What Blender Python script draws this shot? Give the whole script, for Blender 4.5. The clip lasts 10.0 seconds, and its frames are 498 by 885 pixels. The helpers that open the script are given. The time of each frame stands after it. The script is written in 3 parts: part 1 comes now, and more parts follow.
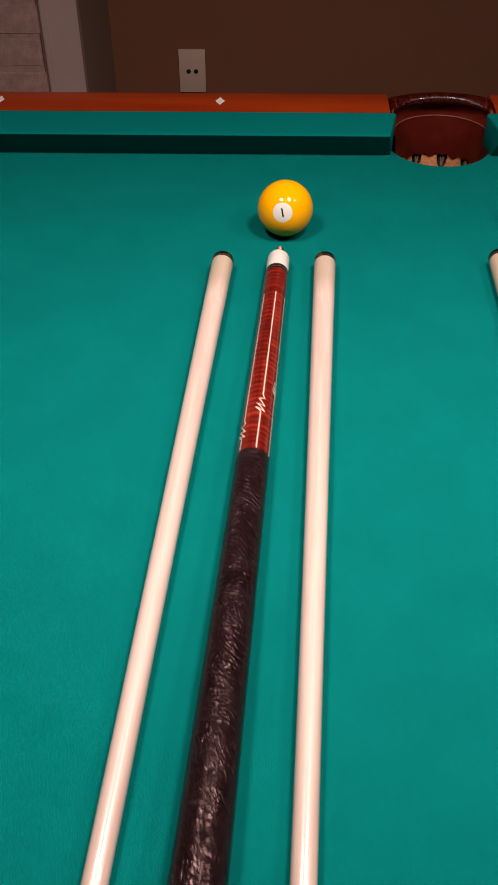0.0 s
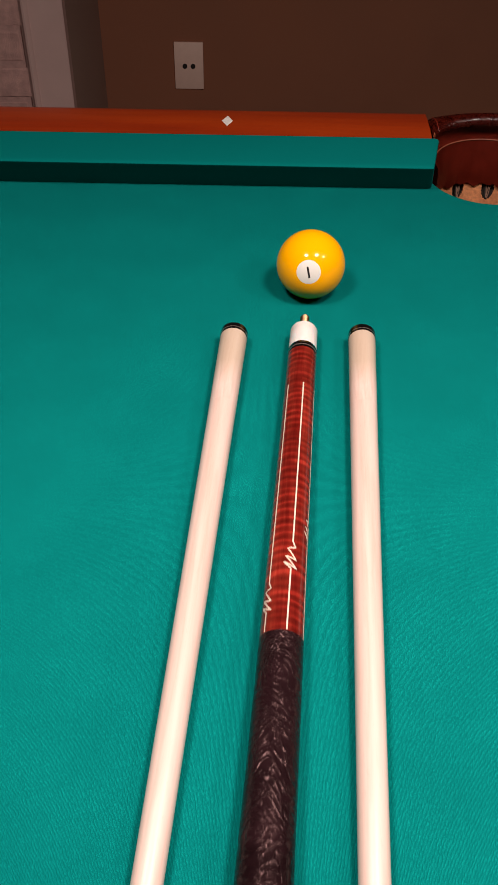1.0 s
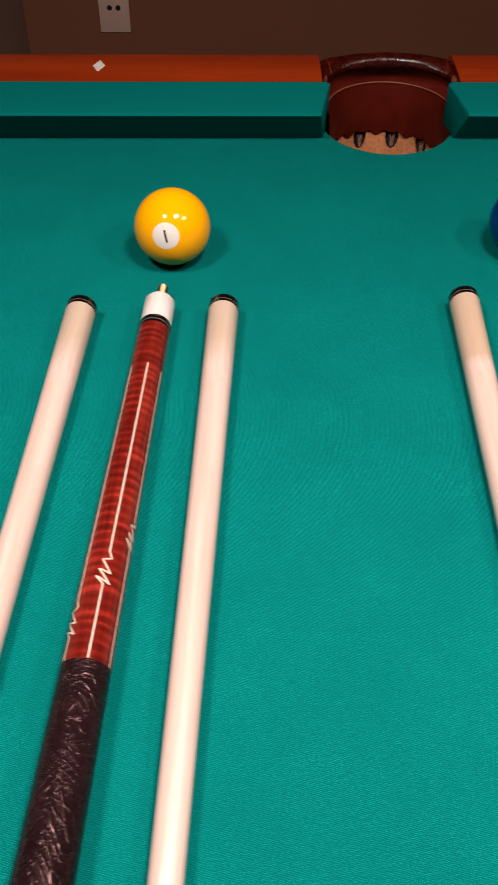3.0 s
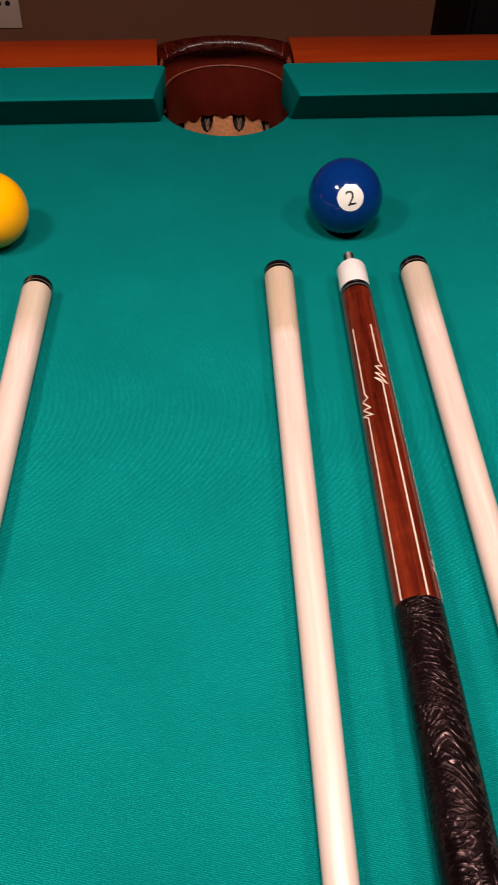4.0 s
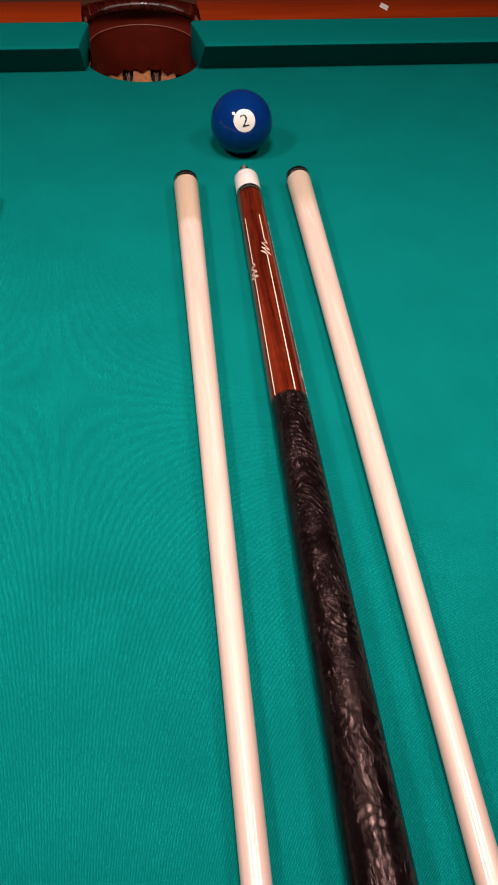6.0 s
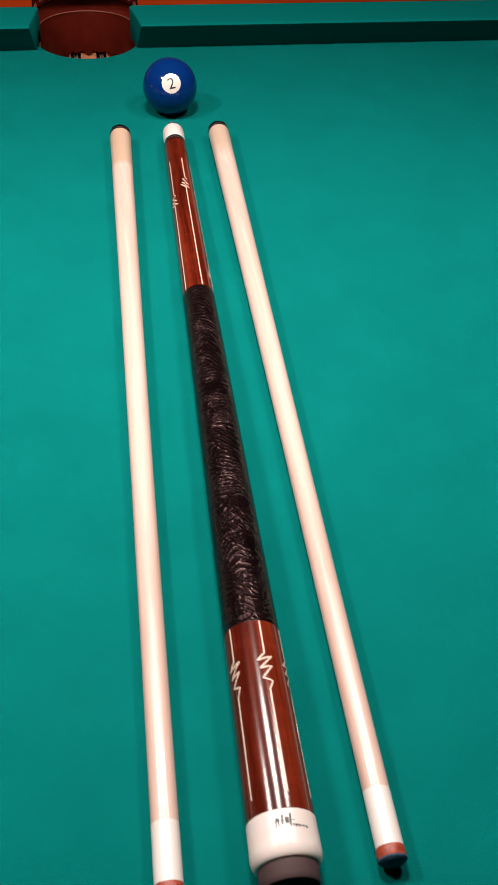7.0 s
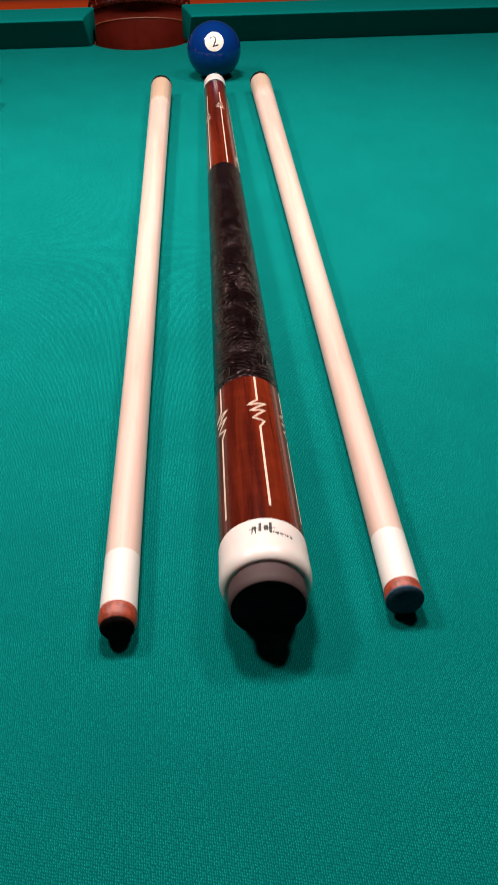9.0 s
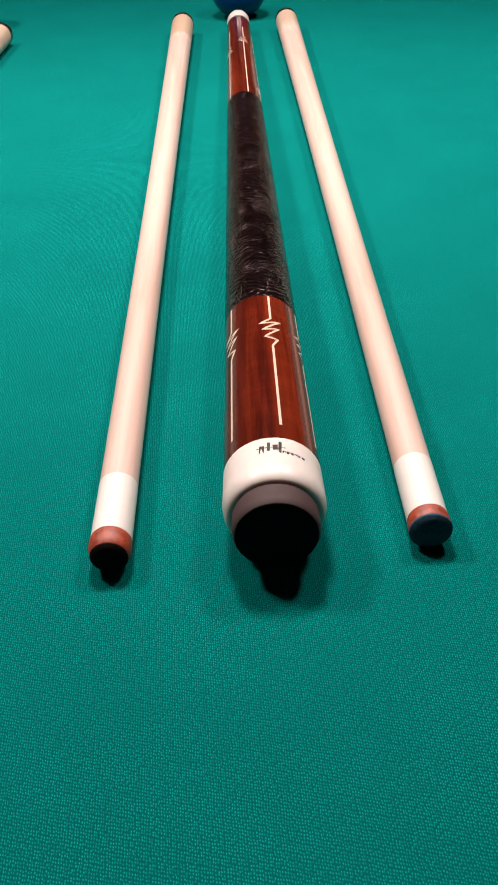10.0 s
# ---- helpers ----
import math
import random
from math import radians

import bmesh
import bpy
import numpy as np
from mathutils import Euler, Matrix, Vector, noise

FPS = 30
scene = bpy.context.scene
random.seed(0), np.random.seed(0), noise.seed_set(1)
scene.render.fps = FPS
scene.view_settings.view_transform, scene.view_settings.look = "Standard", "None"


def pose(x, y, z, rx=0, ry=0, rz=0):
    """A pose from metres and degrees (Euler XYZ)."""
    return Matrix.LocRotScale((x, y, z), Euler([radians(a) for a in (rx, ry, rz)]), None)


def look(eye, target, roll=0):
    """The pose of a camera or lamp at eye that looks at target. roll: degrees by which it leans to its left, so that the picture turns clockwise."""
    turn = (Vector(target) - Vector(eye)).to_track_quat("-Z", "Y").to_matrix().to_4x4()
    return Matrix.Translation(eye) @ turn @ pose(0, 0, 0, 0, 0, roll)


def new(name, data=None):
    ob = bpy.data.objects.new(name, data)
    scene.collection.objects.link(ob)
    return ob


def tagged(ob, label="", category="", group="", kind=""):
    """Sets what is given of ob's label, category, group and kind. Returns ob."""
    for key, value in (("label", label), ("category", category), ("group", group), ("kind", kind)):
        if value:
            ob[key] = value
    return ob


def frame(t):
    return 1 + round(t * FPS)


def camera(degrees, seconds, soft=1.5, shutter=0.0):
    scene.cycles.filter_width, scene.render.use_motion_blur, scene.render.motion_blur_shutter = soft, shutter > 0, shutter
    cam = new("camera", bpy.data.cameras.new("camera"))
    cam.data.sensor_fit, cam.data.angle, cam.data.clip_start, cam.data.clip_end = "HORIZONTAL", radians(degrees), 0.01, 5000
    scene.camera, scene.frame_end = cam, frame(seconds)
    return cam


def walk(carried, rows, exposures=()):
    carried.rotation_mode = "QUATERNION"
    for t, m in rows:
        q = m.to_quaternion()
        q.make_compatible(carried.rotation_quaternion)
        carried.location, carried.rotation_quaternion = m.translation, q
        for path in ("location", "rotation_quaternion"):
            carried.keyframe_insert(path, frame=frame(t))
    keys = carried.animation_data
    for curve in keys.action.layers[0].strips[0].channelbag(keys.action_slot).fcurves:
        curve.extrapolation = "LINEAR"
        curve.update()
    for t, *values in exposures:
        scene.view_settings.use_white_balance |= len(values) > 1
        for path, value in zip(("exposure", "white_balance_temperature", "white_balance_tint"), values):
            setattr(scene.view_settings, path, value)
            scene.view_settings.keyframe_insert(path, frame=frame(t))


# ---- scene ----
cam = camera(30.8, 10.0, shutter=0.35)
PATH = [
    (0, (-0.204, -1.019, 1.253), (-0.242, 0.467, -0.0845), -0.20),
    (0.5, (-0.2305, -0.9175, 1.231), (-0.251, 0.5625, -0.1145), 0.55),
    (1, (-0.23, -0.817, 1.2135), (-0.246, 0.6455, -0.15), 0.75),
    (1.5, (-0.212, -0.7585, 1.191), (-0.219, 0.6705, -0.208), 1.00),
    (2, (-0.196, -0.7435, 1.1805), (-0.188, 0.6495, -0.2545), 1.10),
    (2.2, (-0.196, -0.7435, 1.1785), (-0.1765, 0.6505, -0.2555), 1.30),
    (3.3, (-0.107, -0.7585, 1.1865), (-0.0645, 0.628, -0.2545), 0.15),
    (3.5, (-0.0855, -0.7625, 1.184), (-0.014, 0.6225, -0.2575), 0.40),
    (4, (-0.049, -0.7705, 1.1775), (0.0895, 0.612, -0.2605), 1.55),
    (4.5, (-0.0385, -0.786, 1.1825), (0.14, 0.5895, -0.2585), 2.45),
    (5, (-0.0275, -0.804, 1.1815), (0.171, 0.5705, -0.257), 2.75),
    (5.2, (-0.028, -0.816, 1.1875), (0.1845, 0.555, -0.253), 3.05),
    (6.3, (-0.043, -1.014, 1.202), (0.2445, 0.371, -0.211), 3.75),
    (6.5, (-0.0395, -1.0555, 1.219), (0.2675, 0.3285, -0.1915), 4.00),
    (7, (-0.016, -1.1095, 1.206), (0.29, 0.2995, -0.18), 3.40),
    (7.5, (0.005, -1.1455, 1.1565), (0.2775, 0.3425, -0.151), 2.10),
    (8, (0.01, -1.1735, 1.0965), (0.222, 0.4355, -0.073), 0.00),
    (8.5, (0.0124, -1.187, 1.06), (0.1904, 0.449, -0.077), -0.75),
    (9, (0.0189, -1.187, 1.018), (0.1684, 0.4455, -0.1285), -0.85),
    (9.5, (0.0242, -1.177, 0.992), (0.1377, 0.455, -0.1585), -1.30),
    (10, (0.0272, -1.1725, 0.9815), (0.1062, 0.436, -0.2045), -1.95),
]
walk(cam, [(t, look(eye, target, roll)) for t, eye, target, roll in PATH],
     exposures=((0.0, -0.02), (0.5, -0.05), (1.0, 0.09), (2.2, 0.20), (3.5, 0.02), (5.2, 0.03), (6.5, 0.12), (7.0, 0.27), (7.5, 0.34), (9.0, 0.40), (10.0, 0.45)))

# ---- light: three shaded bulbs in a row over the long axis of the table ----
CL = 0.78            # top of the cloth
TY = -0.559          # long axis of the table
world = bpy.data.worlds.new("world")
scene.world = world
world.use_nodes = True
world.node_tree.nodes["Background"].inputs[0].default_value = (0.9, 0.7, 0.55, 1)
world.node_tree.nodes["Background"].inputs[1].default_value = 0.006
for lx, ly, watts in ((-0.44, -0.535, 6.8), (0.015, -0.53, 7.5), (0.405, -0.545, 4.2)):
    data = bpy.data.lights.new("table_light", "AREA")
    data.shape, data.size, data.energy, data.color = "DISK", 0.14, watts, (1.0, 0.865, 0.80)
    lamp = new("table_light", data)
    lamp.matrix_world = pose(lx, ly, 1.52)


# ---- materials ----
def material(name, rough=0.5, metal=0.0, coat=0.0, spec=0.5):
    m = bpy.data.materials.new(name)
    m.use_nodes = True
    nt = m.node_tree
    b = nt.nodes["Principled BSDF"]
    b.inputs["Roughness"].default_value = rough
    b.inputs["Metallic"].default_value = metal
    b.inputs["Coat Weight"].default_value = coat
    b.inputs["Coat Roughness"].default_value = 0.06
    b.inputs["Specular IOR Level"].default_value = spec
    return m, nt, b


def node(nt, kind, **sets):
    n = nt.nodes.new(kind)
    for key, value in sets.items():
        n.inputs[key.replace("_", " ")].default_value = value
    return n


def coords(nt, scale=(1, 1, 1), which="Object"):
    tc = nt.nodes.new("ShaderNodeTexCoord")
    mp = nt.nodes.new("ShaderNodeMapping")
    mp.inputs["Scale"].default_value = scale
    nt.links.new(tc.outputs[which], mp.inputs["Vector"])
    return mp.outputs["Vector"]


def noise_tex(nt, vec, scale, detail=4.0, rough=0.55, distort=0.0):
    n = node(nt, "ShaderNodeTexNoise", Scale=scale, Detail=detail, Roughness=rough, Distortion=distort)
    nt.links.new(vec, n.inputs["Vector"])
    return n.outputs["Fac"]


def ramp(nt, fac, *stops):
    r = nt.nodes.new("ShaderNodeValToRGB")
    els = r.color_ramp.elements
    while len(els) < len(stops):
        els.new(0.5)
    for e, (p, c) in zip(els, stops):
        e.position, e.color = p, (*c, 1)
    nt.links.new(fac, r.inputs["Fac"])
    return r.outputs["Color"]


def mix(nt, fac, a, b, blend="MIX"):
    n = nt.nodes.new("ShaderNodeMix")
    n.data_type, n.blend_type = "RGBA", blend
    for sock, v in ((n.inputs[0], fac), (n.inputs[6], a), (n.inputs[7], b)):
        if isinstance(v, (int, float)):
            sock.default_value = v
        elif isinstance(v, tuple):
            sock.default_value = (*v, 1)
        else:
            nt.links.new(v, sock)
    return n.outputs[2]


def math_node(nt, op, a, b=0.0):
    n = nt.nodes.new("ShaderNodeMath")
    n.operation = op
    for sock, v in zip(n.inputs, (a, b)):
        if isinstance(v, (int, float)):
            sock.default_value = v
        else:
            nt.links.new(v, sock)
    return n.outputs[0]


def bump(nt, b, height, strength, distance, normal=None):
    n = node(nt, "ShaderNodeBump", Strength=strength, Distance=distance)
    nt.links.new(height, n.inputs["Height"])
    if normal is not None:
        nt.links.new(normal, n.inputs["Normal"])
    nt.links.new(n.outputs["Normal"], b.inputs["Normal"])
    return n.outputs["Normal"]


def cloth_material(name, show=1.0):
    m, nt, b = material(name, rough=0.95, spec=0.02)
    vec = coords(nt)
    # threads lie in rows that slant a little across the table; each float of yarn stands up as a short pale dash
    tc = nt.nodes.new("ShaderNodeTexCoord")
    mp = nt.nodes.new("ShaderNodeMapping")
    mp.inputs["Rotation"].default_value = (0, 0, radians(16))
    nt.links.new(tc.outputs["Object"], mp.inputs["Vector"])
    sep = nt.nodes.new("ShaderNodeSeparateXYZ")
    nt.links.new(mp.outputs["Vector"], sep.inputs[0])
    sway = noise_tex(nt, vec, 230.0, 1.0)
    u = math_node(nt, "ADD", math_node(nt, "MULTIPLY", sep.outputs[0], 1450.0), math_node(nt, "MULTIPLY", sway, 0.8))
    v = math_node(nt, "ADD", math_node(nt, "MULTIPLY", sep.outputs[1], 1120.0), math_node(nt, "MULTIPLY", noise_tex(nt, vec, 270.0, 1.0), 0.55))
    pair = nt.nodes.new("ShaderNodeCombineXYZ")
    nt.links.new(math_node(nt, "ADD", u, math_node(nt, "MULTIPLY", v, 0.38)), pair.inputs[0])
    nt.links.new(v, pair.inputs[1])
    cell = node(nt, "ShaderNodeTexVoronoi", Scale=1.0, Randomness=0.40)
    cell.voronoi_dimensions = "2D"
    nt.links.new(pair.outputs[0], cell.inputs["Vector"])
    dots = ramp_fac(nt, cell.outputs["Distance"], 0.56, 0.12)
    row = math_node(nt, "ADD", math_node(nt, "MULTIPLY", math_node(nt, "COSINE", math_node(nt, "MULTIPLY", v, 2 * math.pi)), 0.5), 0.5)
    fibre = noise_tex(nt, coords(nt, (0.45, 1.0, 1.0)), 1300.0, 2.0, 0.6)
    weave = math_node(nt, "ADD", math_node(nt, "MULTIPLY", dots, 0.80), math_node(nt, "MULTIPLY", row, 0.11))
    # worn and brushed stretches show their threads unevenly
    wear = noise_tex(nt, vec, 30.0, 2.0, 0.5)
    blot = noise_tex(nt, vec, 6.0, 5.0, 0.6)
    c = ramp(nt, blot, (0.3, (0.0005, 0.104, 0.0962)), (0.7, (0.0006, 0.110, 0.1018)))
    nap = noise_tex(nt, coords(nt, (1.0, 0.6, 1.0)), 95.0, 5.0, 0.62)
    c = mix(nt, 0.04 * show, c, ramp(nt, nap, (0.3, (0.36, 0.36, 0.36)), (0.7, (0.64, 0.64, 0.64))), "OVERLAY")
    c = mix(nt, ramp_fac_to(nt, wear, 0.17 * show, 0.26 * show), c, ramp(nt, weave, (0.05, (0.06, 0.06, 0.06)), (0.45, (0.45, 0.45, 0.45)), (0.85, (0.80, 0.80, 0.80))), "OVERLAY")
    # lifted floats are mixed paler where the nap is rubbed, some far more than others
    rub = noise_tex(nt, vec, 24.0, 2.0, 0.5)
    lucky = nt.nodes.new("ShaderNodeSeparateColor")
    nt.links.new(cell.outputs["Color"], lucky.inputs[0])
    pale = math_node(nt, "MULTIPLY", ramp_fac(nt, dots, 0.50, 1.0), ramp_fac_to(nt, rub, 0.38 * show, 0.64 * show))
    pale = math_node(nt, "MULTIPLY", pale, ramp_fac(nt, lucky.outputs[0], -0.35, 0.9))
    c = mix(nt, pale, c, (0.006, 0.43, 0.378))
    c = mix(nt, 0.03 * show, c, ramp(nt, fibre, (0.28, (0.20, 0.20, 0.20)), (0.5, (0.47, 0.47, 0.47)), (0.74, (0.90, 0.90, 0.90))), "OVERLAY")
    # pale lint and chalk specks
    lint = noise_tex(nt, vec, 300.0, 3.0)
    c = mix(nt, math_node(nt, "MULTIPLY", ramp_fac(nt, lint, 0.76, 0.82), 0.5), c, (0.02, 0.25, 0.22))
    nt.links.new(c, b.inputs["Base Color"])
    bump(nt, b, math_node(nt, "ADD", math_node(nt, "MULTIPLY", fibre, 0.3), weave), 0.08 * show, 0.0003)
    return m


def ramp_fac(nt, fac, lo, hi):
    n = nt.nodes.new("ShaderNodeMapRange")
    n.inputs["From Min"].default_value, n.inputs["From Max"].default_value = lo, hi
    nt.links.new(fac, n.inputs["Value"])
    return n.outputs["Result"]


def wood_material(name, dark, mid, light, along, curl=0.0, rough=0.35, coat=0.6, fine=1.0, pore=0.35, regular=0.3, spread=0.25, fade=None, spec=0.5):
    """along: the axis of the grain, 0 x, 1 y. curl: strength of bands across the grain."""
    m, nt, b = material(name, rough=rough, coat=coat, spec=spec)
    sc = [1.0, 1.0, 1.0]
    sc[along] = 0.06
    vec = coords(nt, sc)
    g = noise_tex(nt, vec, 260.0 * fine, 6.0, 0.62, 0.6)
    broad = noise_tex(nt, vec, 45.0 * fine, 4.0, 0.55, 1.0)
    c = ramp(nt, g, (0.5 - spread, dark), (0.5, mid), (0.5 + spread, light))
    c = mix(nt, 0.55, c, ramp(nt, broad, (0.5 - 0.7 * spread, dark), (0.5, mid), (0.5 + 0.7 * spread, light)))
    if curl:
        sc2 = [0.18, 0.18, 0.18]
        sc2[along] = 1.0
        v2 = coords(nt, sc2)
        wv = node(nt, "ShaderNodeTexWave", Scale=50.0, Distortion=6.0, Detail=2.0, Detail_Scale=0.5, Detail_Roughness=0.6)
        wv.bands_direction = "XY"[along]
        nt.links.new(v2, wv.inputs["Vector"])
        band = math_node(nt, "ADD", math_node(nt, "MULTIPLY", wv.outputs["Fac"], regular), math_node(nt, "MULTIPLY", noise_tex(nt, v2, 170.0, 2.0, 0.5, 0.6), 1.0 - regular))
        c = mix(nt, curl, c, ramp(nt, band, (0.30, (0.27, 0.27, 0.27)), (0.55, (0.52, 0.52, 0.52)), (0.72, (0.96, 0.96, 0.96))), "OVERLAY")
    if fade:
        # hand oils stop unevenly along the shaft: paler past this stretch
        tc = nt.nodes.new("ShaderNodeTexCoord")
        sep = nt.nodes.new("ShaderNodeSeparateXYZ")
        nt.links.new(tc.outputs["Object"], sep.inputs[0])
        d = math_node(nt, "SUBTRACT", math_node(nt, "MULTIPLY", noise_tex(nt, vec, 120.0, 3.0), 0.016), sep.outputs[1])
        pale = ramp(nt, g, (0.5 - spread, fade[2]), (0.5, fade[3]), (0.5 + spread, fade[4]))
        c = mix(nt, ramp_fac(nt, d, fade[0], fade[1]), c, pale)
    sp = [1.0, 1.0, 1.0]
    sp[along] = 0.14
    pores = noise_tex(nt, coords(nt, sp), 1500.0, 2.0)
    c = mix(nt, math_node(nt, "MULTIPLY", ramp_fac(nt, pores, 0.60, 0.72), pore), c, tuple(x * 0.45 for x in dark))
    nt.links.new(c, b.inputs["Base Color"])
    bump(nt, b, g, 0.06, 0.0004)
    return m


def plain_material(name, colour, rough, metal=0.0, coat=0.0, vary=0.12, scale=60.0, relief=0.05, depth=0.0005, spec=0.5):
    m, nt, b = material(name, rough, metal, coat, spec)
    vec = coords(nt)
    n = noise_tex(nt, vec, scale, 6.0, 0.6)
    lo, hi = tuple(x * (1 - vary) for x in colour), tuple(min(1, x * (1 + vary)) for x in colour)
    nt.links.new(ramp(nt, n, (0.3, lo), (0.7, hi)), b.inputs["Base Color"])
    fine = noise_tex(nt, vec, scale * 12, 3.0)
    nt.links.new(ramp_fac_to(nt, n, rough * 0.85, min(1, rough * 1.15)), b.inputs["Roughness"])
    bump(nt, b, fine, relief, depth)
    return m


def ramp_fac_to(nt, fac, lo, hi):
    n = nt.nodes.new("ShaderNodeMapRange")
    n.inputs["From Min"].default_value, n.inputs["From Max"].default_value = 0.3, 0.7
    n.inputs["To Min"].default_value, n.inputs["To Max"].default_value = lo, hi
    nt.links.new(fac, n.inputs["Value"])
    return n.outputs["Result"]


def wrap_material(name, colour):
    """Soft leather whose fine creases run in swirling bundles."""
    m, nt, b = material(name, rough=0.22, spec=0.17)
    vec = coords(nt)
    tc = nt.nodes.new("ShaderNodeTexCoord")
    sep = nt.nodes.new("ShaderNodeSeparateXYZ")
    nt.links.new(tc.outputs["Object"], sep.inputs[0])
    sets = []
    for pitch, swirl, scale, tilt in ((0.0043, 0.050, 34.0, 0.35), (0.0038, 0.056, 40.0, -0.9), (0.0050, 0.075, 30.0, 1.1)):
        warp = noise_tex(nt, coords(nt, (1.0, 0.8, 1.0)), scale, 1.6, 0.42, 0.3)
        run = math_node(nt, "ADD", math_node(nt, "ADD", sep.outputs[1], math_node(nt, "MULTIPLY", sep.outputs[0], tilt)), math_node(nt, "MULTIPLY", warp, swirl))
        crest = math_node(nt, "ADD", math_node(nt, "MULTIPLY", math_node(nt, "SINE", math_node(nt, "MULTIPLY", run, 2 * math.pi / pitch)), 0.5), 0.5)
        crest = math_node(nt, "POWER", crest, 4.5)
        stop = noise_tex(nt, coords(nt, (1.0, 1.0, 1.0)), 70.0 + scale, 2.0, 0.5, 0.8)
        sets.append(math_node(nt, "MULTIPLY", crest, ramp_fac(nt, stop, 0.36, 0.56)))
    n = noise_tex(nt, vec, 60.0, 4.0, 0.6)
    fine = noise_tex(nt, vec, 650.0, 3.0, 0.6)
    soft = noise_tex(nt, vec, 170.0, 3.0, 0.5)
    h = math_node(nt, "MAXIMUM", math_node(nt, "MAXIMUM", sets[0], sets[1]), sets[2])
    h = math_node(nt, "MULTIPLY", h, ramp_fac_to(nt, n, 0.35, 1.0))
    h = math_node(nt, "ADD", h, math_node(nt, "ADD", math_node(nt, "MULTIPLY", fine, 0.04), math_node(nt, "MULTIPLY", soft, 0.4)))
    lo, hi = tuple(x * 0.6 for x in colour), tuple(x * 1.4 for x in colour)
    nt.links.new(ramp(nt, n, (0.3, lo), (0.7, hi)), b.inputs["Base Color"])
    nt.links.new(ramp_fac_to(nt, n, 0.18, 0.25), b.inputs["Roughness"])
    b.inputs["Specular Tint"].default_value = (1.0, 0.60, 0.58, 1)
    bump(nt, b, h, 0.65, 0.0007)
    return m


M_CLOTH = cloth_material("green_wool_cloth")
M_CUSHION = cloth_material("stretched_green_cushion_cloth", 0.10)
M_RAIL = wood_material("mahogany_rail", (0.132, 0.00924, 0.00099), (0.205, 0.0172, 0.00132), (0.264, 0.0277, 0.00198), 0, rough=0.4, coat=0.12, fine=0.5)
M_APRON = wood_material("mahogany_apron", (0.0792, 0.00924, 0.00198), (0.132, 0.0172, 0.0033), (0.185, 0.0264, 0.00528), 0, rough=0.4, coat=0.3, fine=0.5)
M_TIGER = wood_material("red_curly_maple", (0.070, 0.0036, 0.0024), (0.130, 0.0088, 0.0056), (0.22, 0.026, 0.0145), 1, curl=0.85, regular=0.22, rough=0.18, coat=0.0, spread=0.2, spec=0.32)
M_COCO = wood_material("red_brown_rosewood", (0.030, 0.0028, 0.0013), (0.082, 0.0080, 0.0030), (0.150, 0.0185, 0.0064), 1, curl=0.20, regular=0.0, spread=0.14, rough=0.17, coat=0.0, pore=0.3, spec=0.32)
MAPLE = ((0.495, 0.305, 0.25), (0.575, 0.412, 0.355), (0.62, 0.475, 0.42))
M_MAPLE = wood_material("pale_maple", *MAPLE, 1, rough=0.36, coat=0.25, pore=0.10)
M_MAPLE_TAN = wood_material("bare_tan_maple", (0.383, 0.254, 0.175), (0.436, 0.31, 0.224), (0.469, 0.353, 0.264), 1, rough=0.42, coat=0.12, pore=0.1, fade=(0.079, 0.089, *MAPLE))
M_MAPLE_BARE = wood_material("bare_maple", (0.376, 0.264, 0.195), (0.442, 0.33, 0.251), (0.488, 0.383, 0.304), 1, rough=0.42, coat=0.12, pore=0.1, fade=(0.052, 0.080, *MAPLE))
M_INLAY = plain_material("cream_inlay", (0.548, 0.444, 0.355), 0.35, coat=0.6, vary=0.06, scale=300)
M_IVORY = plain_material("ivory_resin", (0.644, 0.574, 0.544), 0.38, coat=0.1, vary=0.03, scale=80, relief=0.02)
M_IVORY.node_tree.nodes["Principled BSDF"].inputs["Subsurface Weight"].default_value = 0.35
M_IVORY.node_tree.nodes["Principled BSDF"].inputs["Subsurface Radius"].default_value = (0.0035, 0.0014, 0.0010)
M_IVORY.node_tree.nodes["Principled BSDF"].inputs["Subsurface Scale"].default_value = 1.0
M_FERRULE = plain_material("white_ferrule", (0.636, 0.592, 0.562), 0.35, coat=0.1, vary=0.03, scale=120, relief=0.02)
M_BLACK = plain_material("black_phenolic", (0.004, 0.003, 0.003), 0.14, vary=0.2, spec=0.28)
M_SILVER = plain_material("silver_ring", (0.224, 0.172, 0.145), 0.35, metal=0.6, vary=0.1)
M_PIN = plain_material("worn_brass_pin", (0.363, 0.198, 0.106), 0.35, metal=1.0, vary=0.2, scale=400)
M_STEEL = plain_material("worn_steel_pin", (0.11, 0.085, 0.08), 0.4, metal=1.0, vary=0.3, scale=400)
# bumper rubber again with the shade of its unlit end in the colour
M_RUBBER_SHADED = plain_material("shaded_rubber", (0.005, 0.004, 0.004), 0.8, vary=0.3, scale=200, relief=0.15, spec=0.1)
M_RUBBER = plain_material("grey_rubber", (0.050, 0.028, 0.029), 0.7, vary=0.15, scale=200, relief=0.1, spec=0.3)
M_WRAP_A = wrap_material("dark_brown_leather_wrap", (0.0095, 0.0036, 0.0044))
M_WRAP_B = wrap_material("black_leather_wrap", (0.0034, 0.0015, 0.0017))
M_TIP = plain_material("red_brown_leather_tip", (0.264, 0.0363, 0.0132), 0.42, vary=0.55, scale=350, relief=0.3, depth=0.0004)
M_CHALK = plain_material("blue_chalk", (0.0297, 0.066, 0.106), 0.95, vary=0.3, scale=700, relief=0.5, depth=0.0004, spec=0.1)
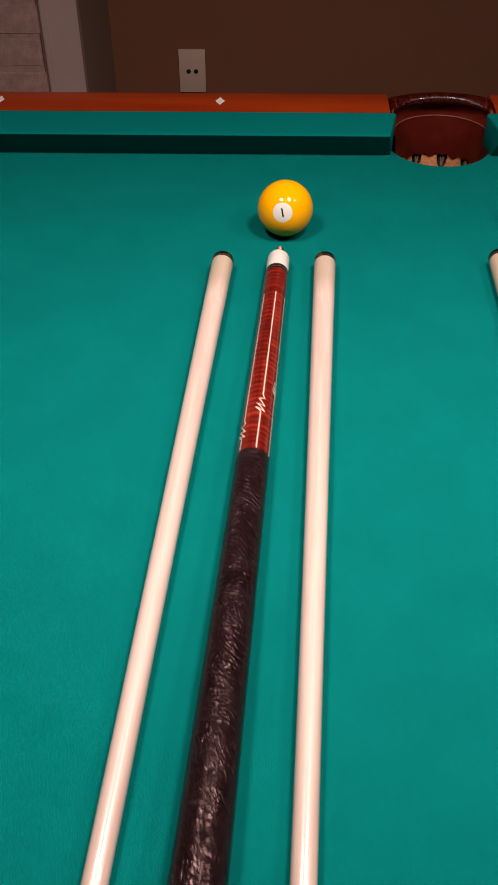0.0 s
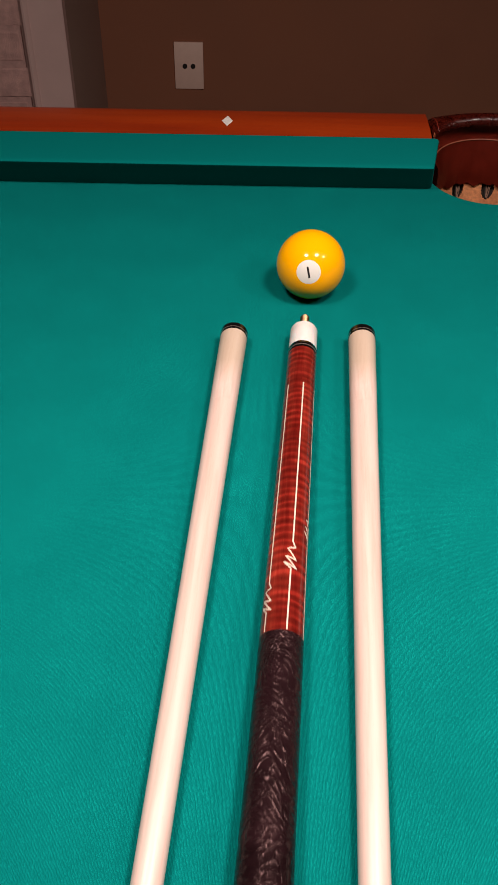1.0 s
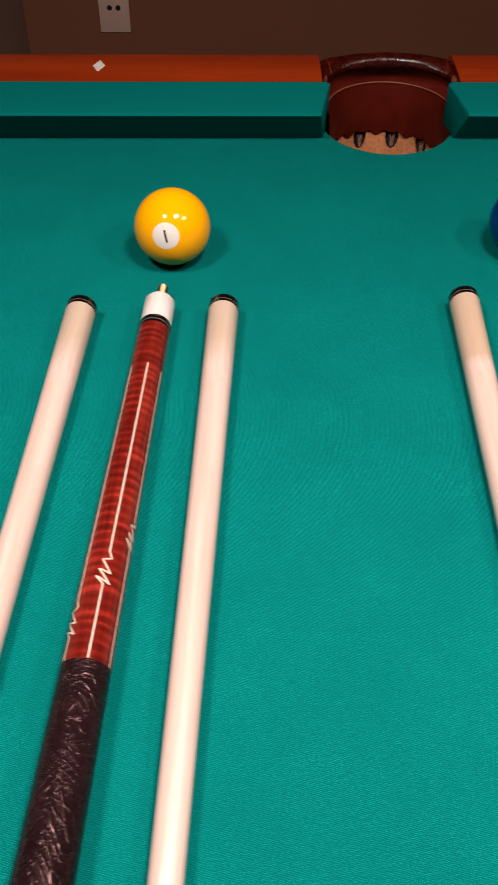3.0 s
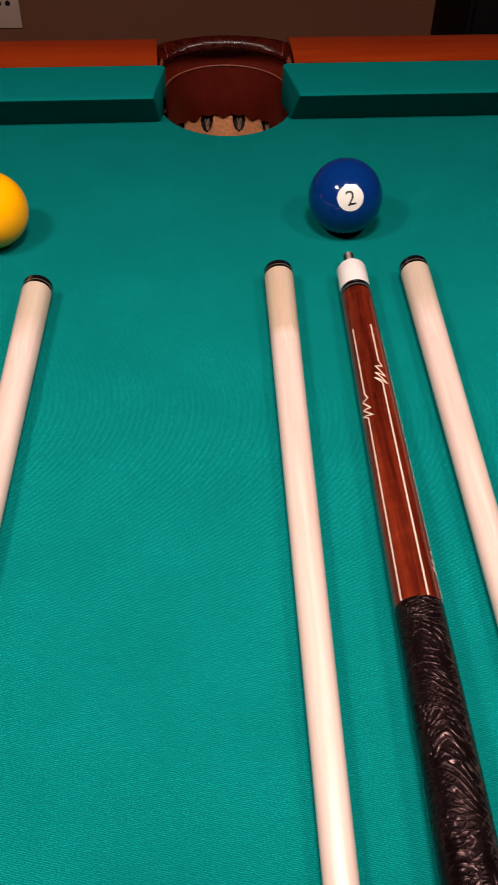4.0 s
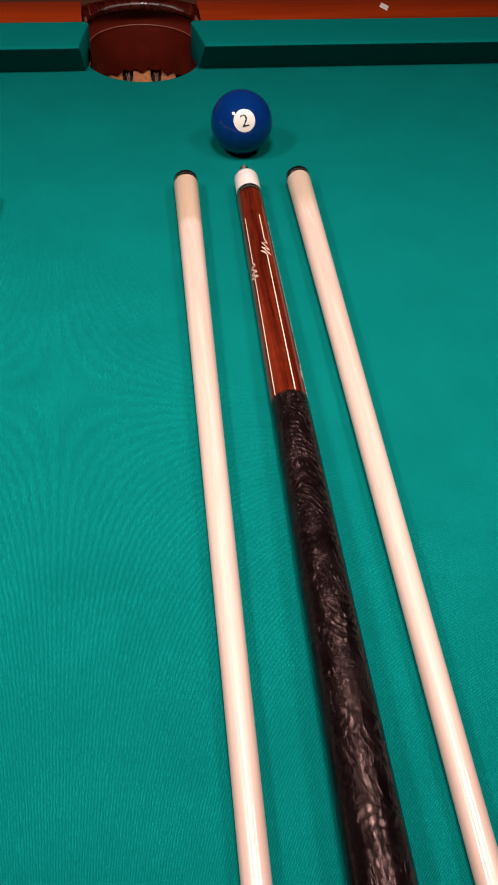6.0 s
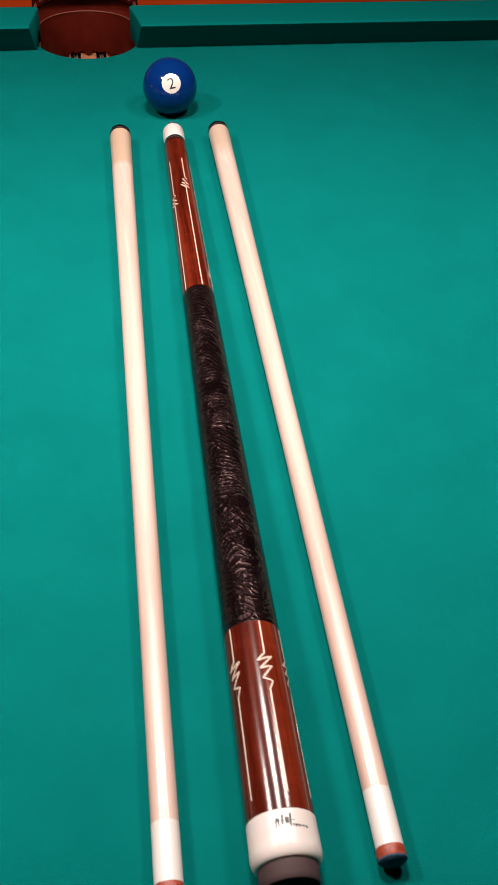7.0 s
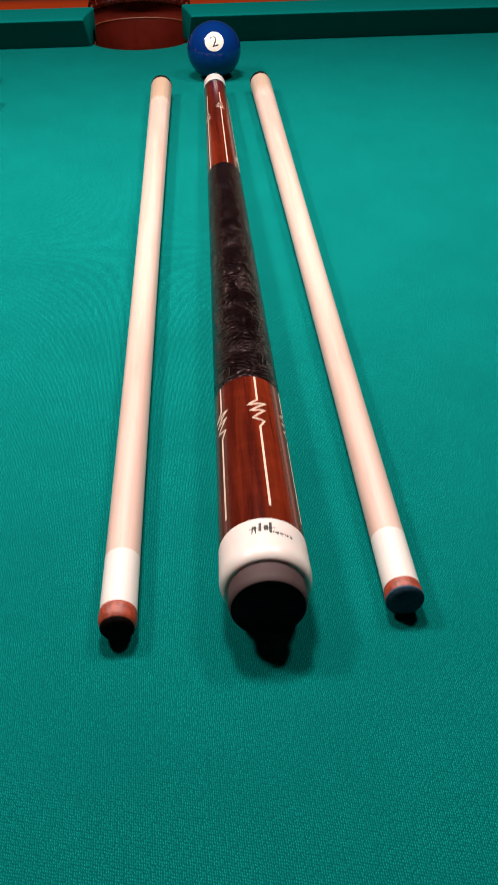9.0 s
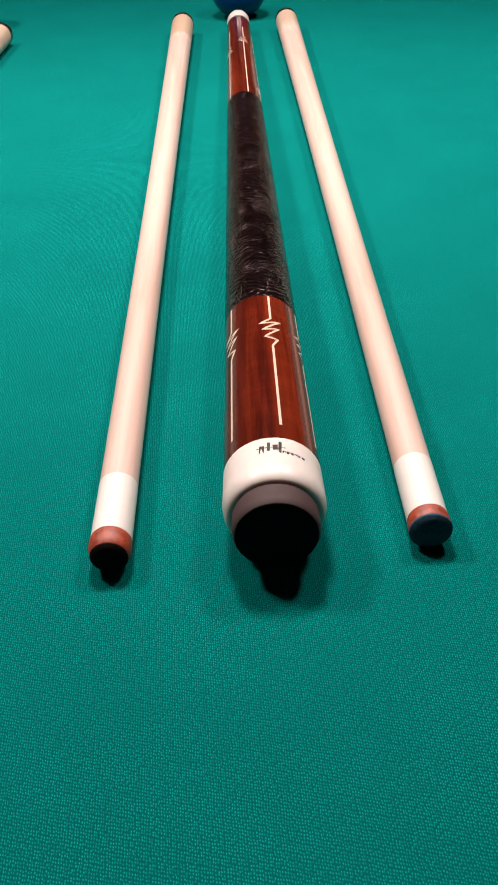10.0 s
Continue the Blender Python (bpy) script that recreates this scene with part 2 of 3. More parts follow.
M_TIPEND = plain_material("dark_tip_face", (0.012, 0.006, 0.005), 0.9, vary=0.3, scale=500, relief=0.4, spec=0.05)
M_INK = plain_material("black_ink", (0.00792, 0.0066, 0.0066), 0.4, vary=0.1)
M_YELLOW = plain_material("yellow_ball_resin", (0.78, 0.325, 0.0006), 0.09, vary=0.02, scale=30, relief=0.0, spec=0.3)
M_BLUE = plain_material("blue_ball_resin", (0.0012, 0.0185, 0.110), 0.1, vary=0.04, scale=30, relief=0.0, spec=0.42)
M_LABEL = plain_material("white_ball_spot", (0.607, 0.562, 0.518), 0.2, coat=0.5, vary=0.02, scale=60, relief=0.0)
M_PEARL = plain_material("pearl_sight", (0.607, 0.562, 0.533), 0.25, coat=0.5, vary=0.08, scale=200)
M_LEATHER = plain_material("oxblood_leather", (0.0594, 0.00495, 0.00231), 0.28, vary=0.5, scale=110, relief=0.2, depth=0.0006, coat=0.25)
M_SHIELD = plain_material("oxblood_leather_shield", (0.135, 0.0125, 0.006), 0.40, vary=0.16, scale=60, relief=0.2, depth=0.0004, spec=0.3)
M_PIPING = plain_material("russet_piping", (0.172, 0.0462, 0.0231), 0.5, vary=0.3, scale=300)
M_EAR = plain_material("worn_russet_leather", (0.36, 0.10, 0.042), 0.5, vary=0.6, scale=420, relief=0.3)
M_TAN = plain_material("tan_strap_leather", (0.462, 0.178, 0.0726), 0.7, vary=0.3, scale=260, relief=0.5, depth=0.0008)
M_THONG = plain_material("frayed_brown_thong", (0.20, 0.11, 0.075), 0.85, vary=0.7, scale=400, relief=0.5)
M_NET = plain_material("dark_pocket_net", (0.0132, 0.00792, 0.00528), 0.8, vary=0.4, scale=300)
M_WALL = plain_material("taupe_wall_paint", (0.264, 0.0957, 0.0495), 0.75, vary=0.06, scale=4, relief=0.15, depth=0.001)
M_BREAST = plain_material("light_taupe_paint", (0.37, 0.238, 0.191), 0.75, vary=0.06, scale=5, relief=0.15, depth=0.001)
M_TRIM = plain_material("white_trim_paint", (0.581, 0.389, 0.356), 0.45, vary=0.04, scale=15)
M_BRICK = plain_material("whitewashed_brick", (0.56, 0.32, 0.285), 0.9, vary=0.22, scale=45, relief=0.6, depth=0.004)
M_MORTAR = plain_material("grey_mortar", (0.50, 0.29, 0.26), 0.95, vary=0.2, scale=80, relief=0.5, depth=0.002)
M_PLATE = plain_material("almond_plastic", (0.80, 0.55, 0.46), 0.4, vary=0.03)
M_HOLE = plain_material("dark_socket", (0.0132, 0.00792, 0.0066), 0.6)
M_FLOOR = plain_material("brown_carpet", (0.106, 0.066, 0.0462), 0.95, vary=0.3, scale=90, relief=0.6, depth=0.004)
M_CEIL = plain_material("ceiling_paint", (0.409, 0.37, 0.33), 0.9, vary=0.04, scale=6)
M_LACQUER = plain_material("black_lacquer", (0.002, 0.0014, 0.0014), 0.7, vary=0.3, scale=60, relief=0.4, depth=0.001, spec=0.2)


# ---- mesh helpers ----
def part(name, bm, mat, parent=None, label="", smooth=True):
    bmesh.ops.recalc_face_normals(bm, faces=bm.faces[:])
    me = bpy.data.meshes.new(name)
    bm.to_mesh(me)
    bm.free()
    if smooth:
        me.shade_smooth()
        me.set_sharp_from_angle(angle=radians(40))
    me.materials.append(mat)
    ob = new(name, me)
    if parent is not None:
        ob.parent = parent
    if label:
        ob["label"] = label
    return ob


def thing(name, m, label, category, group="", kind=""):
    ob = new(name)
    ob.matrix_world = m
    ob.empty_display_size = 0.02
    return tagged(ob, label, category, group, kind)


def box(bm, x0, x1, y0, y1, z0, z1, bevel=0.0, segs=2):
    vs = [bm.verts.new((x, y, z)) for z in (z0, z1) for y in (y0, y1) for x in (x0, x1)]
    fs = [bm.faces.new([vs[i] for i in f]) for f in ((0, 2, 3, 1), (4, 5, 7, 6), (0, 1, 5, 4), (2, 6, 7, 3), (0, 4, 6, 2), (1, 3, 7, 5))]
    if bevel:
        es = {e for f in fs for e in f.edges}
        bmesh.ops.bevel(bm, geom=list(es), offset=bevel, segments=segs, affect="EDGES", profile=0.5)
    return bm


def rings(bm, loops, closed=True, caps=True):
    """Skin a list of loops of points with quads."""
    made = [[bm.verts.new(p) for p in loop] for loop in loops]
    n = len(made[0])
    for a, b in zip(made, made[1:]):
        for i in range(n if closed else n - 1):
            j = (i + 1) % n
            bm.faces.new((a[i], a[j], b[j], b[i]))
    if caps:
        bm.faces.new(made[0])
        bm.faces.new(made[-1])
    return bm


def lathe(profile, n=48, caps=True):
    """A body turned about local y: profile of (s, radius), s running towards -y."""
    bm = bmesh.new()
    return rings(bm, [[(r * math.sin(2 * math.pi * i / n), -s, r * math.cos(2 * math.pi * i / n)) for i in range(n)] for s, r in profile], True, caps)


# ---- room ----
def slab(name, mat, dims, label, category, bevel=0.0):
    ob = part(name, box(bmesh.new(), *dims, bevel), mat, smooth=False)
    return tagged(ob, label, category, kind="structure")


slab("floor", M_FLOOR, (-3.2, 3.2, -3.7, 1.5, -0.1, 0.0), "brown carpet floor of the games room", "floor")
slab("ceiling", M_CEIL, (-3.2, 3.2, -3.7, 1.5, 2.45, 2.55), "plain off-white ceiling", "ceiling")
slab("wall_north", M_WALL, (-3.2, 3.2, 1.342, 1.5, 0.0, 2.45), "taupe painted wall behind the pool table", "wall")
slab("wall_south", M_WALL, (-3.2, 3.2, -3.7, -3.5, 0.0, 2.45), "taupe painted wall", "wall")
slab("wall_west", M_WALL, (-3.2, -3.0, -3.5, 1.342, 0.0, 2.45), "taupe painted wall", "wall")
slab("wall_east", M_WALL, (3.0, 3.2, -3.5, 1.342, 0.0, 2.45), "taupe painted wall", "wall")

# chimney breast that stands out from the wall, cased in white round whitewashed brick
slab("chimney_breast", M_BREAST, (-2.1, -0.607, 0.982, 1.342, 0.0, 2.45), "light taupe chimney breast standing out from the wall", "chimney breast")


def casing():
    bm = bmesh.new()
    z0, z1 = 0.0, 1.25
    prof = [(-0.607, 0.982), (-0.607, 0.957), (-0.609, 0.955), (-0.672, 0.955), (-0.674, 0.951), (-0.679, 0.948), (-0.683, 0.949), (-0.685, 0.953), (-0.687, 0.960), (-0.691, 0.963), (-0.694, 0.970), (-0.694, 0.982)]
    rings(bm, [[(x, y, z) for x, y in prof] for z in (z0, z1)])
    return tagged(part("trim", bm, M_TRIM), "white painted moulded casing beside the brick", "trim", kind="structure")


casing()

# ---- pool table ----
table = thing("pool_table", pose(0, 0, 0), "mahogany pool table with green cloth and leather pockets", "pool table")
HX, PC, PR = 1.118, 0.0035, 0.0615     # half length of the bed, middle and radius of the side pocket


def bed_outline(z, grow=0.0):
    pts = []
    yb, yf = 0.050, 2 * TY - 0.050
    a0 = math.asin((0.062 - yb) / PR)
    r = PR + grow
    for i in range(41):
        a = math.pi + a0 + (math.pi - 2 * a0) * i / 40
        pts.append((PC + r * math.cos(a), 0.062 + r * math.sin(a), z))
    pts += [(HX + 0.05, yb, z), (HX + 0.05, yf, z)]
    for i in range(41):
        a = a0 + (math.pi - 2 * a0) * i / 40
        pts.append((PC + r * math.cos(a), 2 * TY - 0.062 + r * math.sin(a), z))
    pts += [(-HX - 0.05, yf, z), (-HX - 0.05, yb, z)]
    return pts


def bed():
    bm = bmesh.new()
    rings(bm, [bed_outline(CL - 0.030), bed_outline(CL - 0.0025), bed_outline(CL - 0.0006, 0.0007), bed_outline(CL, 0.0026)])
    bmesh.ops.triangulate(bm, faces=[f for f in bm.faces if len(f.verts) > 4])
    return part("bed_cloth", bm, M_CLOTH, table, "taut green worsted cloth on the bed")


bed()

CUSHION = [(0.058, 0.7805), (0.058, 0.8198), (0.045, 0.8194), (0.020, 0.8178), (0.0075, 0.8168), (0.0045, 0.8163), (0.0028, 0.8156), (0.0022, 0.8146), (0.0026, 0.8138), (0.0033, 0.8129), (0.0040, 0.8121), (0.0155, 0.7974), (0.0280, 0.7810), (0.0285, 0.7804)]


def cushion(xa, xb, jaw_a, jaw_b, place):
    """A rubber cushion from xa to xb; jaw: how far each end is cut back towards the wood."""
    bm = bmesh.new()
    loops = []
    ym, zm = 0.036, 0.801

    def loop(x, jaw, side, inset, off):
        out = []
        for y, z in CUSHION:
            yy, zz = y + (ym - y) * inset, z + (zm - z) * inset
            out.append((x + side * (off + jaw * (1 - y / 0.058)), yy, zz))
        return out
    loops.append(loop(xa, jaw_a, 1, 0.10, 0.0))
    loops.append(loop(xa, jaw_a, 1, 0.03, 0.0010))
    loops.append(loop(xa, jaw_a, 1, 0.0, 0.0040))
    steps = 24
    for i in range(1, steps):
        loops.append([(xa + 0.02 + (xb - xa - 0.04) * i / steps, y, z) for y, z in CUSHION])
    loops.append(loop(xb, jaw_b, -1, 0.0, 0.0040))
    loops.append(loop(xb, jaw_b, -1, 0.03, 0.0010))
    loops.append(loop(xb, jaw_b, -1, 0.10, 0.0))
    rings(bm, loops)
    bmesh.ops.transform(bm, matrix=place, verts=bm.verts[:])
    return part("cushion", bm, M_CUSHION, table)


FAR, NEAR = Matrix(), Matrix.Translation((0, 2 * TY, 0)) @ Matrix.Rotation(math.pi, 4, "Z")
for place in (FAR, NEAR):
    cushion(-HX - 0.01, -0.0530, 0.0, 0.0108, place)
    cushion(0.0560, HX + 0.01, 0.0092, 0.0, place)
for side in (-1, 1):
    turn = Matrix.Translation((side * HX, TY, 0)) @ Matrix.Rotation(-side * math.pi / 2, 4, "Z")
    cushion(-0.555, 0.555, 0.0, 0.0, turn)

RAIL = [(0.0585, 0.700), (0.0585, 0.8203), (0.0750, 0.8222), (0.0900, 0.8225), (0.1100, 0.8218), (0.1160, 0.8205), (0.1205, 0.8170), (0.1230, 0.8110), (0.1240, 0.790), (0.1240, 0.700)]


def rail(xa, xb, place):
    bm = bmesh.new()
    rings(bm, [[(xa + (xb - xa) * i / 12, y, z) for y, z in RAIL] for i in range(13)])
    bmesh.ops.transform(bm, matrix=place, verts=bm.verts[:])
    return part("rail", bm, M_RAIL, table)


for place in (FAR, NEAR):
    rail(-HX - 0.1235, -0.0600, place)
    rail(0.0670, HX + 0.1235, place)
for side in (-1, 1):
    turn = Matrix.Translation((side * HX, TY, 0)) @ Matrix.Rotation(-side * math.pi / 2, 4, "Z")
    rail(-0.618, 0.618, turn)


def sight(x, place):
    bm = bmesh.new()
    loops = []
    for z, k in ((0.8200, 1.0), (0.8224, 1.0), (0.8227, 0.9)):
        loops.append([(x + 0.0058 * k, 0.086, z), (x, 0.086 + 0.0125 * k, z), (x - 0.0058 * k, 0.086, z), (x, 0.086 - 0.0125 * k, z)])
    rings(bm, loops)
    bmesh.ops.transform(bm, matrix=place, verts=bm.verts[:])
    part("sight", bm, M_PEARL, table, "white pearl diamond sight", smooth=False)


for place in (FAR, NEAR):
    for k in (-3, -2, -1, 1, 2, 3):
        sight(0.0057 + 0.2720 * k, place)


def side_pocket(place):
    """Leather side pocket: shield wall with a scalloped hem, rolled rim, piping, tan straps and dark net."""
    cx, cy, r = PC, 0.050, 0.0595
    a0, a1 = radians(-14), radians(194)
    n = 132

    def at(a, rr, z):
        return (cx + rr * math.cos(a), cy + rr * math.sin(a), z)

    def hem(a):
        u = (a - a0) / (a1 - a0)
        return 0.7480 - 0.0034 * abs(math.sin(u * math.pi * 15)) + 0.0012 * math.sin(u * 47)

    def top(a):
        return 0.7985 - 0.0010 * max(0.0, math.sin(a))

    bm = bmesh.new()
    grid = []
    for j in range(9):
        v = j / 8
        row = []
        for i in range(n + 1):
            a = a0 + (a1 - a0) * i / n
            z = hem(a) * (1 - v) + top(a) * v
            row.append(bm.verts.new(at(a, r - 0.0035 * math.sin(v * math.pi) * 0.5 - 0.001 * v, z)))
        grid.append(row)
    for p, q in zip(grid, grid[1:]):
        for i in range(n):
            bm.faces.new((p[i], p[i + 1], q[i + 1], q[i]))
    ret = bmesh.ops.solidify(bm, geom=bm.faces[:], thickness=0.0022)
    bmesh.ops.transform(bm, matrix=place, verts=bm.verts[:])
    shield = part("pocket_shield", bm, M_SHIELD, table, "dark red leather pocket shield with scalloped hem")

    def tube(name, path, rad, mat, label="", k=12):
        bm = bmesh.new()
        loops = []
        m = len(path)
        for i, p in enumerate(path):
            t = (Vector(path[min(i + 1, m - 1)]) - Vector(path[max(i - 1, 0)])).normalized()
            out = t.cross(Vector((0, 0, 1))).normalized()
            up = out.cross(t).normalized()
            ra, rb = rad(i / (m - 1))
            loops.append([Vector(p) + out * ra * math.cos(2 * math.pi * j / k) + up * rb * math.sin(2 * math.pi * j / k) for j in range(k)])
        rings(bm, loops)
        bmesh.ops.transform(bm, matrix=place, verts=bm.verts[:])
        return part(name, bm, mat, shield, label)

    tube("piping", [at(radians(4 + 172 * i / 60), r - 0.0016, top(radians(4 + 172 * i / 60))) for i in range(61)], lambda u: (0.0007, 0.0007), M_PIPING, "thin russet leather piping", 8)

    # padded collar: back wall, rolled top with a bright crest, hollow inner face down to the piping
    def collar(a, k):
        sa, ca = max(0.0, math.sin(a)), math.cos(a)
        outer = Vector((cx + 0.0632 * ca, 0.0975 + 0.0125 * sa, 0.8205 + 0.0036 * sa))
        crest = Vector((cx + (0.0615 - 0.0045 * sa) * ca, 0.0610 + 0.0350 * sa ** 0.75, 0.8185 + 0.0074 * sa))
        foot = Vector(at(a, r - 0.0010, top(a) - 0.0008))
        lip = crest + Vector((0.002 * ca, 0.0030, -0.0105))
        if k == 0:
            return Vector((outer.x, outer.y + 0.0015, 0.795))
        if k == 1:
            return outer + Vector((0, 0.0015, -0.004))
        if k == 2:
            return outer
        if k == 3:
            return outer.lerp(crest, 0.35) + Vector((0, 0, 0.0026))
        if k == 4:
            return outer.lerp(crest, 0.72) + Vector((0, 0, 0.0026))
        if k == 5:
            return crest
        if k == 6:
            return crest + Vector((-0.0012 * ca, -0.0018, -0.0030))
        if k == 7:
            return crest + Vector((-0.0010 * ca, -0.0014, -0.0065))
        p = lip.lerp(foot, (k - 8) / 6)
        h = math.sin(math.pi * (k - 8) / 6) * 0.0040
        return p + Vector((0.4 * h * ca, h * (0.3 + 0.7 * sa), 0))

    def skin(name, ks, a_from, a_to, steps, lift, thick, mat, label=""):
        bm = bmesh.new()
        rings(bm, [[collar(a_from + (a_to - a_from) * i / steps, k) + Vector((0, -lift, lift)) for i in range(steps + 1)] for k in ks], closed=False, caps=False)
        bmesh.ops.solidify(bm, geom=bm.faces[:], thickness=thick)
        bmesh.ops.transform(bm, matrix=place, verts=bm.verts[:])
        return part(name, bm, mat, shield, label)

    skin("rim_pad", range(0, 9), 0.0, math.pi, 72, 0.0, 0.0012, M_LEATHER, "rolled glossy oxblood leather rim")
    skin("pocket_lining", range(8, 15), 0.0, math.pi, 72, 0.0, 0.0010, M_SHIELD, "dark red leather inside the rim")
    # worn leather where the rim meets the cushion cloth
    for a in (radians(1), radians(179)):
        b = a + (radians(12) if a < 1 else -radians(12))
        skin("rim_ear", range(5, 9), a, b, 8, 0.0004, 0.0005, M_EAR, "worn russet leather ear")
    # stitched seams across the roll
    for a in (radians(24), radians(156)):
        tube("seam", [tuple(collar(a, k) + Vector((0, 0, 0.0003))) for k in (2, 3, 4, 5, 6)], lambda u: (0.0004, 0.0004), M_SHIELD, "worn stitched seam", 8)

    # tan strap ring with long openings
    bm = bmesh.new()
    m, rows = 320, 48
    vs = [[bm.verts.new(at(a0 + (a1 - a0) * i / m, r + 0.0035, 0.684 + 0.074 * j / rows)) for i in range(m + 1)] for j in range(rows + 1)]
    holes = [radians(d) for d in (14, 46, 75, 105, 135, 166)]
    for j in range(rows):
        for i in range(m):
            a = a0 + (a1 - a0) * (i + 0.5) / m
            z = 0.684 + 0.074 * (j + 0.5) / rows
            if any(((a - h) / radians(6.2)) ** 2 + ((z - 0.7410) / 0.0150) ** 2 < 1 for h in holes):
                continue
            bm.faces.new((vs[j][i], vs[j][i + 1], vs[j + 1][i + 1], vs[j + 1][i]))
    bmesh.ops.delete(bm, geom=[v for v in bm.verts if not v.link_faces], context="VERTS")
    bmesh.ops.solidify(bm, geom=bm.faces[:], thickness=-0.002)
    bmesh.ops.transform(bm, matrix=place, verts=bm.verts[:])
    part("strap", bm, M_TAN, shield, "tan leather pocket straps with open slots")

    # thongs hanging in the openings
    for h in holes:
        for d, mat in ((-0.055, M_THONG), (-0.012, M_THONG), (0.03, M_THONG), (0.06, M_NET)):
            path = [at(h + d * (1.0 - 0.75 * (k / 5) ** 2) + 0.006 * math.sin(k * 2.1 + d * 90), r + 0.0062 - 0.0005 * k, 0.757 - 0.0056 * k) for k in range(6)]
            tube("thong", path, lambda u: (0.0006, 0.0006), mat, "frayed leather thong", 6)

    # net bag
    bm = bmesh.new()
    rings(bm, [[at(2 * math.pi * i / 40, rr, z) for i in range(40)] for rr, z in ((r + 0.0085, 0.762), (r + 0.0085, 0.69), (r - 0.008, 0.64), (r - 0.035, 0.61))], caps=False)
    bm.faces.new([v for v in bm.verts if v.co.z < 0.611][:40])
    bmesh.ops.transform(bm, matrix=place, verts=bm.verts[:])
    net = part("net_bag", bm, M_NET, shield, "dark pocket bag")


side_pocket(FAR)
side_pocket(NEAR)

for place in (FAR, NEAR):
    bm = box(bmesh.new(), -HX - 0.09, HX + 0.09, 0.085, 0.105, 0.52, 0.6995, 0.003)
    bmesh.ops.transform(bm, matrix=place, verts=bm.verts[:])
    part("apron", bm, M_APRON, table)
for side in (-1, 1):
    turn = Matrix.Translation((side * HX, TY, 0)) @ Matrix.Rotation(-side * math.pi / 2, 4, "Z")
    bm = box(bmesh.new(), -0.60, 0.60, 0.085, 0.105, 0.52, 0.6995, 0.003)
    bmesh.ops.transform(bm, matrix=turn, verts=bm.verts[:])
    part("apron", bm, M_APRON, table)
bm = box(bmesh.new(), -HX - 0.02, HX + 0.02, 2 * TY + 0.02, -0.02, 0.62, 0.7495, 0.002)
part("slate_frame", bm, M_APRON, table)
for sx in (-1, 1):
    for y in (-0.05, 2 * TY + 0.05):
        bm = bmesh.new()
        prof = [(0.0, 0.06), (0.03, 0.065), (0.08, 0.05), (0.3, 0.06), (0.48, 0.075), (0.52, 0.08), (0.62, 0.08)]
        rings(bm, [[(sx * (HX - 0.02) + rr * math.cos(2 * math.pi * i / 24), y + rr * math.sin(2 * math.pi * i / 24), z) for i in range(24)] for z, rr in prof])
        part("leg", bm, M_APRON, table)


# ---- cues ----
def butt_radius(s):
    return 0.01065 + 0.0055 * min(1.0, max(0.0, s) / 0.735) ** 1.27


def lying(x0, y0, x1, y1, r0, r1):
    """Pose of a body whose axis runs along local -y from (x0, y0), lying on the cloth; r0 and r1 its radii there."""
    a = Vector((x0, y0, CL + r0 + 0.0003))
    b = Vector((x1, y1, CL + r1 + 0.0003))
    back = (a - b).normalized()
    side = back.cross(Vector((0, 0, 1))).normalized()
    up = side.cross(back).normalized()
    m = Matrix((side, back, up)).transposed().to_4x4()
    return Matrix.Translation(a) @ m


def ribbon(bm, path, radius, width, lift=0.00005):
    """A flat strip let into a turned body: path of (s, angle)."""
    pts = []
    for (s0, a0), (s1, a1) in zip(path, path[1:]):
        steps = max(2, int(abs(s1 - s0) / 0.012) + int(abs(a1 - a0) / 0.08) + 1)
        for k in range(steps):
            pts.append((s0 + (s1 - s0) * k / steps, a0 + (a1 - a0) * k / steps))
    pts.append(path[-1])
    loops = []
    for i, (s, a) in enumerate(pts):
        sa, aa = pts[max(i - 1, 0)]
        sb, ab = pts[min(i + 1, len(pts) - 1)]
        r = radius(s)
        ds, du = sb - sa, (ab - aa) * r
        ln = math.hypot(ds, du) or 1.0
        ns, nu = -du / ln * width / 2, ds / ln * width / 2
        loop = []
        for k, rr in ((1, r + lift), (-1, r + lift), (-1, r - 0.0006), (1, r - 0.0006)):
            aw = a + k * nu / r
            sw = s + k * ns
            loop.append((rr * math.sin(aw), -sw, rr * math.cos(aw)))
        loops.append(loop)
    rings(bm, loops)


PULSE_BUTT = ((0.0, 0.0), (0.0044, -0.0043), (0.0018, 0.0038), (0.0091, -0.0035), (0.0074, 0.0031), (0.0146, -0.0027), (0.0162, 0.0022), (0.0210, 0.0))
PULSE = ((0.0, 0.0), (0.0046, 0.0019), (0.0055, -0.0028), (0.0140, 0.0027), (0.0115, -0.0038), (0.0205, 0.0032), (0.0161, -0.0047), (0.0209, -0.0003))


def inlay_line(s0, s1, angle, pulse_at, shape):
    path = [(s0, angle)]
    off = 0.0
    if pulse_at is not None:
        for ds, du in shape:
            r = butt_radius(pulse_at)
            path.append((pulse_at + ds, angle + du / r))
            off = du / r
    path.append((s1, angle + off))
    return path


